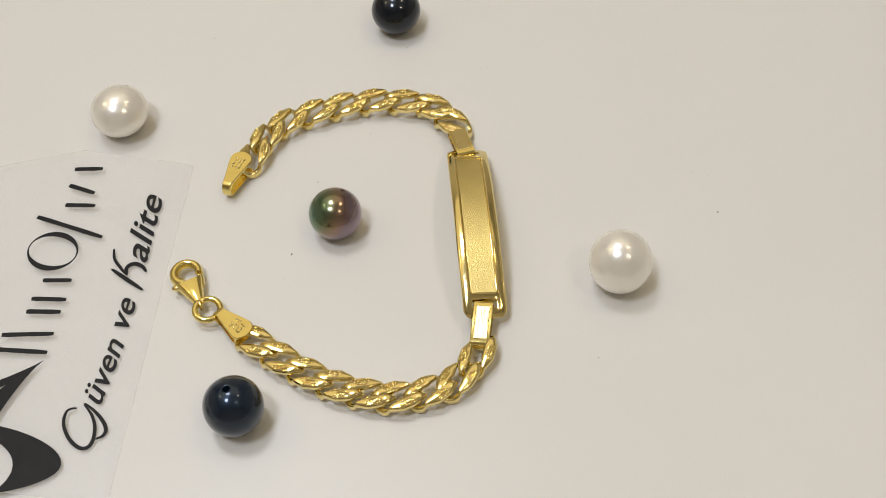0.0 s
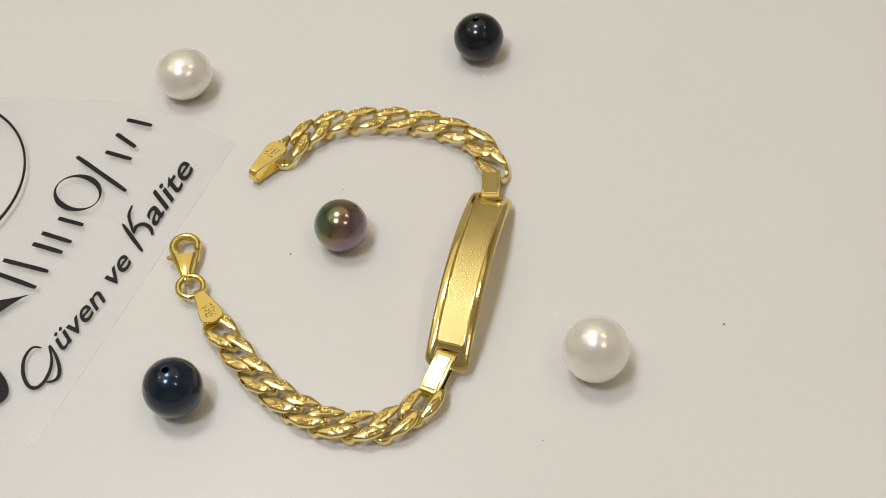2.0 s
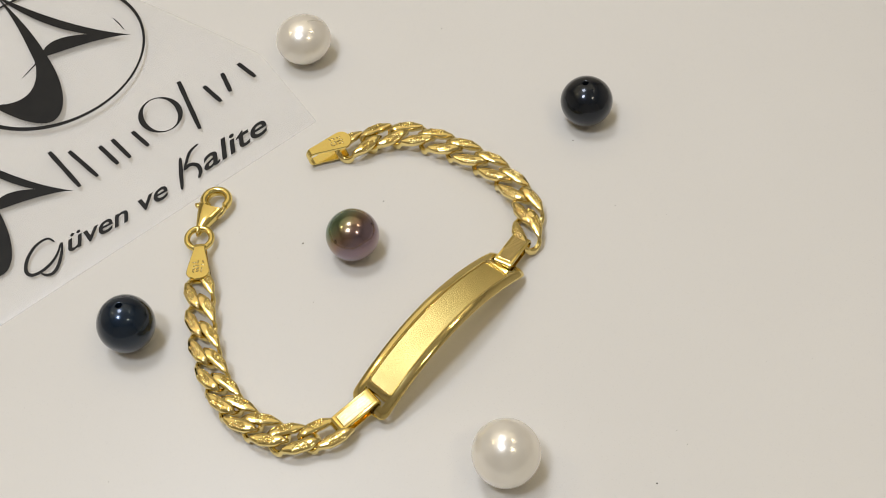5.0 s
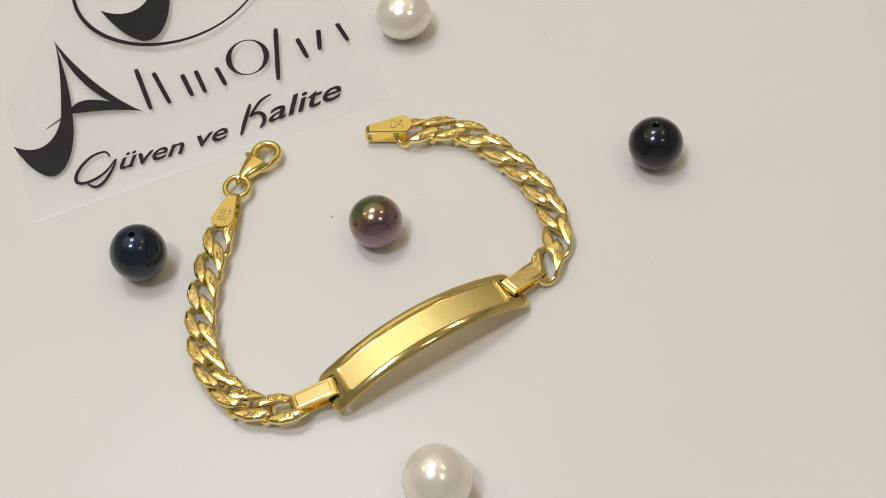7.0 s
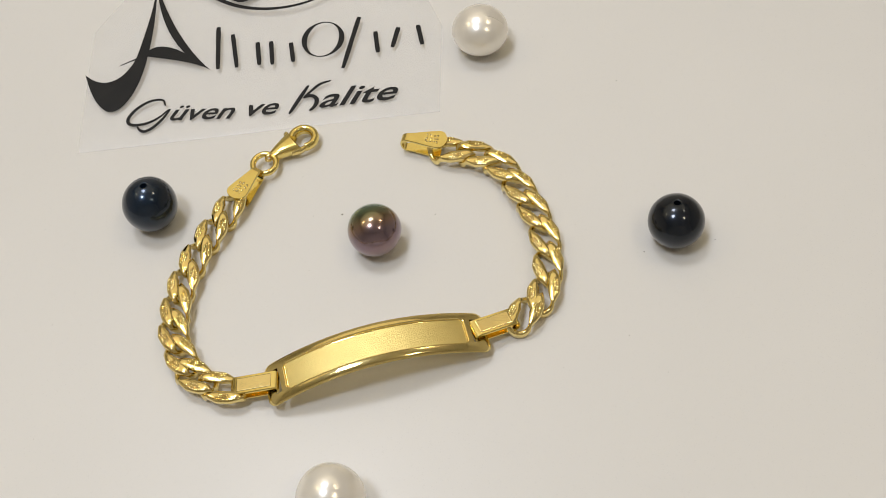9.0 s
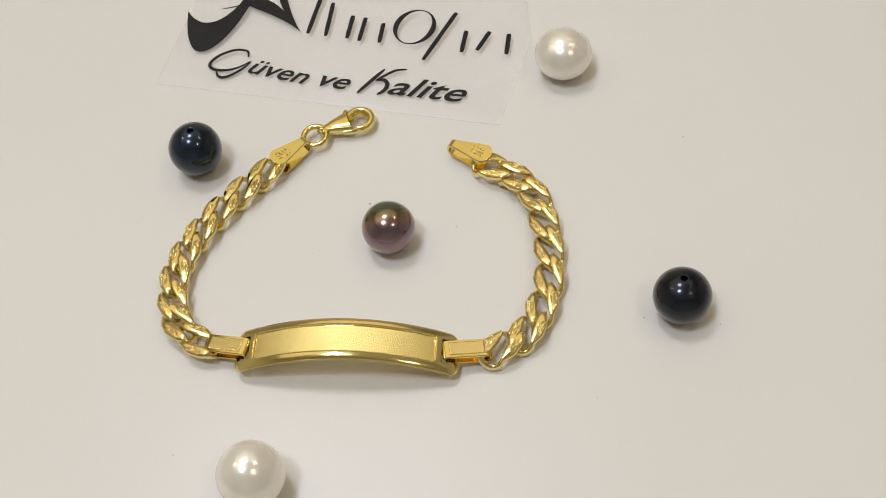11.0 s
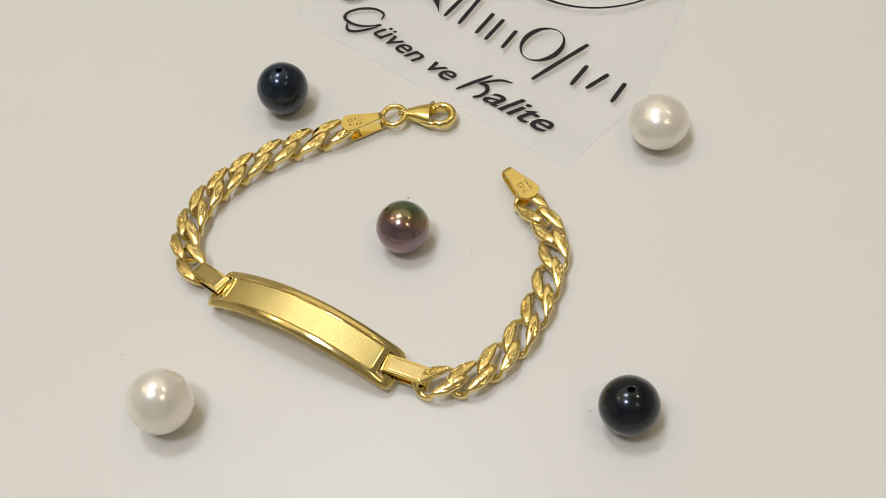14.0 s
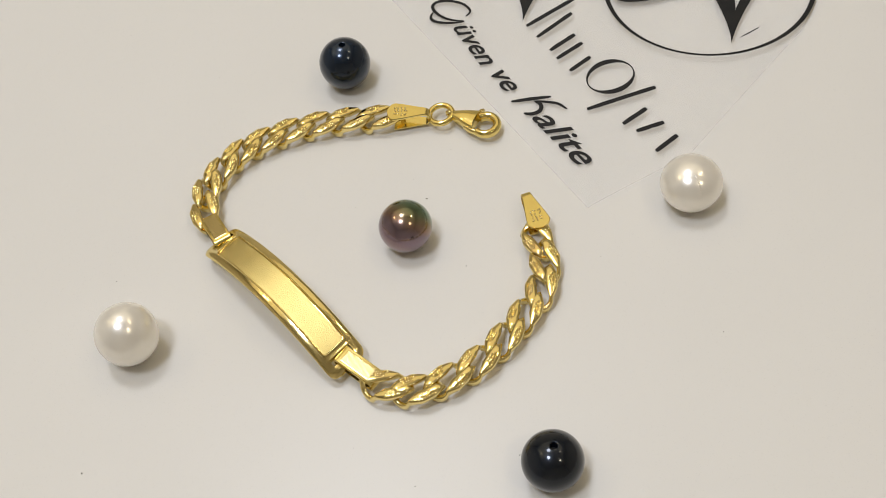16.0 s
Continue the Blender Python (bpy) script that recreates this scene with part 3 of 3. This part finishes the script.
def ring_band(cx, cy, rx, ry, width, z0, z1, lean=0.0, thick=0.0):
    bm = bmesh.new()
    n, rings = 128, []
    ca, sa = math.cos(lean), math.sin(lean)
    for k in range(n):
        t = 2 * math.pi * k / n
        c, s = math.cos(t), math.sin(t)
        w = width / 2 + thick * abs(c) ** 2
        pts = []
        for dr, z in ((-w, z0), (w, z0), (w, z1), (-w, z1)):
            x, y = (rx + dr) * c, (ry + dr * (width / (width + 2 * thick) if thick else 1)) * s
            pts.append(bm.verts.new(((cx + x * ca - y * sa) * MM, (cy + x * sa + y * ca) * MM, z * MM)))
        rings.append(pts)
    for i in range(n):
        a, b = rings[i], rings[(i + 1) % n]
        for j in range(4):
            k = (j + 1) % 4
            bm.faces.new((a[j], a[k], b[k], b[j]))
    return finish(bm, False)


INK0, INK1 = 0.155, 0.175
FILM_SLOPE = radians(3.7)


def film_lift(x, y):
    """How far the bowed film stands off the platter; x, y from the film's own origin."""
    bx, by = FILM_AT
    d = -(x + bx + 44.2) * math.sin(FILM_SLOPE) + (y + by - 16.7) * math.cos(FILM_SLOPE)
    return 1.1 * math.sin(math.pi * min(max(d / 62.0, 0.0), 1.0)) ** 0.6


def bowed(bm):
    """Cuts a flat piece into strips across the bow and bends it."""
    bx, by = FILM_AT
    up = Vector((-math.sin(FILM_SLOPE), math.cos(FILM_SLOPE), 0))
    foot = Vector((-44.2 - bx, 16.7 - by, 0))
    ds = [(v.co / MM - foot).dot(up) for v in bm.verts]
    step = 0.4 if min(ds) < 3.0 else 1.2
    k = math.floor(min(ds) / step) + 1
    while k * step < max(ds):
        if k * step > 4.0 and step < 1.0:
            step, k = 1.2, math.ceil(k * step / 1.2)
        bmesh.ops.bisect_plane(bm, geom=bm.verts[:] + bm.edges[:] + bm.faces[:], plane_co=(foot + up * (k * step)) * MM, plane_no=up)
        k += 1
    for v in bm.verts:
        v.co.z += film_lift(v.co.x / MM, v.co.y / MM) * MM
    return bm


def lettering(text, left, right, base_left, base_right, size, shear, parent):
    """A word in the built-in font, laid flat between two ends of its base line."""
    data = bpy.data.curves.new("lettering", "FONT")
    data.body, data.size, data.shear, data.extrude, data.offset = text, 1.0, shear, 0.01, 0.011
    data.resolution_u = 4
    src = bpy.data.objects.new("lettering", data)
    scene.collection.objects.link(src)
    bpy.context.view_layer.update()
    me = bpy.data.meshes.new_from_object(src.evaluated_get(bpy.context.evaluated_depsgraph_get()))
    bpy.data.objects.remove(src)
    xs = [v.co.x for v in me.vertices]
    lo, hi = min(xs), max(xs)
    angle = math.atan2(base_right - base_left, right - left)
    length = math.hypot(right - left, base_right - base_left)
    ca, sa = math.cos(angle), math.sin(angle)
    for v in me.vertices:
        x, y = (v.co.x - lo) / (hi - lo) * length, v.co.y * size
        z = INK1 if v.co.z > 0 else INK0
        v.co = Vector((left + x * ca - y * sa, base_left + x * sa + y * ca, z)) * MM
    bm = bmesh.new()
    bm.from_mesh(me)
    bowed(bm).to_mesh(me)
    bm.free()
    me.materials.clear()
    me.materials.append(ink)
    ob = new("printed_word", me)
    ob.parent = parent
    return tagged(ob, "black slanted printed word")


def emblem_sail(parent, ox, oy, k, label):
    """A dark sail-like emblem: swept tail, thin mast, tapering wing and cross stroke."""
    f = lambda pts: [(ox + x * k, oy + y * k) for x, y in pts]
    tail = bezier((-10.0, -20.9), (-6.0, -25.0), (-2.6, -22.2), (-1.3, -16.6)) + bezier((-1.4, -16.6), (-0.7, -12.0), (0.2, -7.0), (0.15, 0.0))
    tail += bezier((0.15, 0.0), (0.6, -7.0), (0.9, -12.0), (0.2, -18.5)) + bezier((0.2, -18.5), (-0.4, -25.5), (-3.0, -30.5), (-5.6, -28.9)) + bezier((-5.6, -28.9), (-7.6, -27.4), (-8.8, -24.4), (-10.0, -20.9))
    part("emblem_tail", bowed(extrude_outline(f(tail), INK0, INK1)), ink, parent, label)
    wing = bezier((0.0, 0.0), (2.2, -7.4), (6.4, -16.4), (11.3, -21.5)) + bezier((11.3, -21.5), (6.4, -18.6), (1.6, -12.0), (0.0, 0.0))
    part("emblem_wing", bowed(extrude_outline(f(wing), INK0, INK1)), ink, parent)
    cross = bezier((-0.4, -17.4), (1.2, -14.2), (4.6, -14.9), (11.0, -21.2)) + bezier((11.0, -21.2), (6.4, -18.7), (2.0, -18.2), (-0.4, -17.4))
    part("emblem_cross", bowed(extrude_outline(f(cross), INK0 + 0.006, INK1 + 0.006)), ink, parent)
    hair = [(-4.3, -19.3), (-2.0, -18.2), (0.3, -17.0)]
    part("emblem_hairline", bowed(band(f(hair), [0.12, 0.3, 0.5], INK0 + 0.003, INK1 + 0.003)), ink, parent)


def printed_film():
    ob = new("plastic_film")
    bx, by = FILM_AT
    sheet = [(-44.2, 16.7), (14.6, 20.5), (15.3, 38.5), (4.2, 68.0), (-4.0, 78.0), (-21.0, 79.0), (-32.6, 63.5), (-44.6, 42.5)]
    film = part("film", bowed(extrude_outline([(x - bx, y - by) for x, y in sheet], 0.02, 0.15)), film_clear, ob, "clear milky plastic film cut with straight edges")
    film.visible_shadow = False
    emblem_sail(film, -35.0 - bx, 53.7 - by, 1.0, "black swept emblem stroke")
    emblem_sail(film, -13.7 - bx, 83.7 - by, 1.245, "black swept emblem stroke")
    part("emblem_ring", bowed(ring_band(-13.15 - bx, 62.15 - by, 17.2, 16.6, 0.55, INK0, INK1, radians(45), 0.12)), ink, film, "thin black printed ring")
    part("emblem_hairline", bowed(band([(0.0 - bx, 62.6 - by), (0.1 - bx, 60.8 - by), (0.1 - bx, 58.9 - by)], [0.12, 0.22, 0.10], INK0, INK1)), ink, film)
    # plain upright strokes and an oval stand for the trade name
    for foot, head, w in (((-22.4, 32.2), (-23.0, 41.7), 0.75), ((-19.2, 32.3), (-20.4, 39.8), 0.72), ((-15.4, 32.5), (-16.0, 37.6), 0.75), ((-13.2, 32.4), (-13.7, 37.6), 0.72), ((-9.7, 32.7), (-10.3, 37.0), 0.72),
                          ((-1.3, 30.6), (1.2, 41.8), 0.75), ((4.5, 33.5), (4.0, 38.2), 0.75), ((6.9, 34.4), (7.9, 38.8), 0.75), ((11.9, 34.6), (11.2, 39.0), 0.75)):
        pts = [(foot[0] + (head[0] - foot[0]) * k / 6 - bx, foot[1] + (head[1] - foot[1]) * k / 6 - by) for k in range(7)]
        part("printed_bar", bowed(band(pts, [w * s for s in (0.75, 1, 1.05, 1, 1, 1.1, 0.9)], INK0, INK1)), ink, film)
    part("printed_oval", bowed(ring_band(-4.85 - bx, 37.3 - by, 3.15, 3.85, 0.42, INK0, INK1, -0.15, 0.26)), ink, film)
    # the two swung capitals are drawn as strokes, the rest of the words in type
    for points, w in (([(-30.6, 25.1), (-31.2, 26.3), (-33.2, 26.2), (-35.3, 24.8), (-36.5, 23.0), (-36.3, 21.8), (-35.0, 21.4), (-33.0, 21.8), (-31.3, 22.8), (-29.9, 24.3)], 0.52),
                      ([(-29.7, 24.3), (-30.8, 22.4), (-32.2, 20.8), (-33.4, 20.1), (-34.3, 20.3), (-34.9, 21.1)], 0.50),
                      ([(-9.9, 21.7), (-8.4, 24.6), (-6.9, 27.4)], 0.62),
                      ([(-3.2, 28.1), (-5.0, 27.5), (-6.4, 26.2), (-7.7, 24.8)], 0.46),
                      ([(-7.7, 24.8), (-6.4, 25.2), (-5.5, 24.4), (-5.7, 23.1), (-6.6, 22.1)], 0.66)):
        pts = swung([(x - bx, y - by) for x, y in points])
        n = len(pts) - 1
        part("capital_stroke", bowed(band(pts, [w * (0.35 + 0.75 * math.sin(math.pi * k / n) ** 0.6) for k in range(n + 1)], INK0, INK1)), ink, film)
    for word, l, r, bl, br, size in (("üven", -29.6, -18.9, 22.0, 21.6, 4.6), ("ve", -16.6, -11.6, 21.9, 22.0, 4.6), ("alite", -5.0, 8.0, 22.6, 23.5, 5.3)):
        lettering(word, l - bx, r - bx, bl - by, br - by, size, 0.42, film)
    tagged(ob, "clear plastic film printed in black with an emblem and slanted words", "film")
    return rider(ob, *FILM_AT)


printed_film()


# ---- dust ----
def dust_specks():
    bm = bmesh.new()
    rnd = random.Random(11)
    known = [(13.6, 0.0, 0.10), (14.2, -61.7, 0.14), (-13.6, -46.0, 0.10), (-0.7, 1.1, 0.15), (40.7, -23.2, 0.08), (54.7, -7.7, 0.08), (43.2, 24.5, 0.10), (44.2, -9.1, 0.09)]
    spots = known + [(rnd.uniform(-75, 75), rnd.uniform(-75, 75), rnd.uniform(0.03, 0.055)) for _ in range(30)]
    for x, y, r in spots:
        m = Matrix.Translation((x * MM, y * MM, r * 0.35 * MM)) @ Matrix.Rotation(rnd.uniform(0, 3), 4, "Z")
        bmesh.ops.create_icosphere(bm, subdivisions=1, radius=1.0, matrix=m @ Matrix.Diagonal((r * MM * rnd.uniform(0.8, 1.6), r * MM, r * MM * 0.4, 1)))
    ob = new("dust", mesh_of("dust", finish(bm), dust_dark))
    tagged(ob, "scattered dark dust grains on the white platter", "dust", kind="stuff")
    return rider(ob, 0, 0)


dust_specks()


# ---- what turns ----
def motions():
    times = [0.0, 0.1, 0.25] + [0.5 * k for k in range(1, 32)] + [15.75, 15.9, 16.0]
    spins = [(t, pose(0, 0, 0, 0, 0, TURN_RATE * (t - TURN_ZERO))) for t in times]
    walk(platter, [(t, pose(0, 0, 0.035) @ m @ SEAT) for t, m in spins])
    for ob, m0 in MOVERS:
        walk(ob, [(t, m @ SEAT @ LAYOUT @ m0) for t, m in spins])


motions()
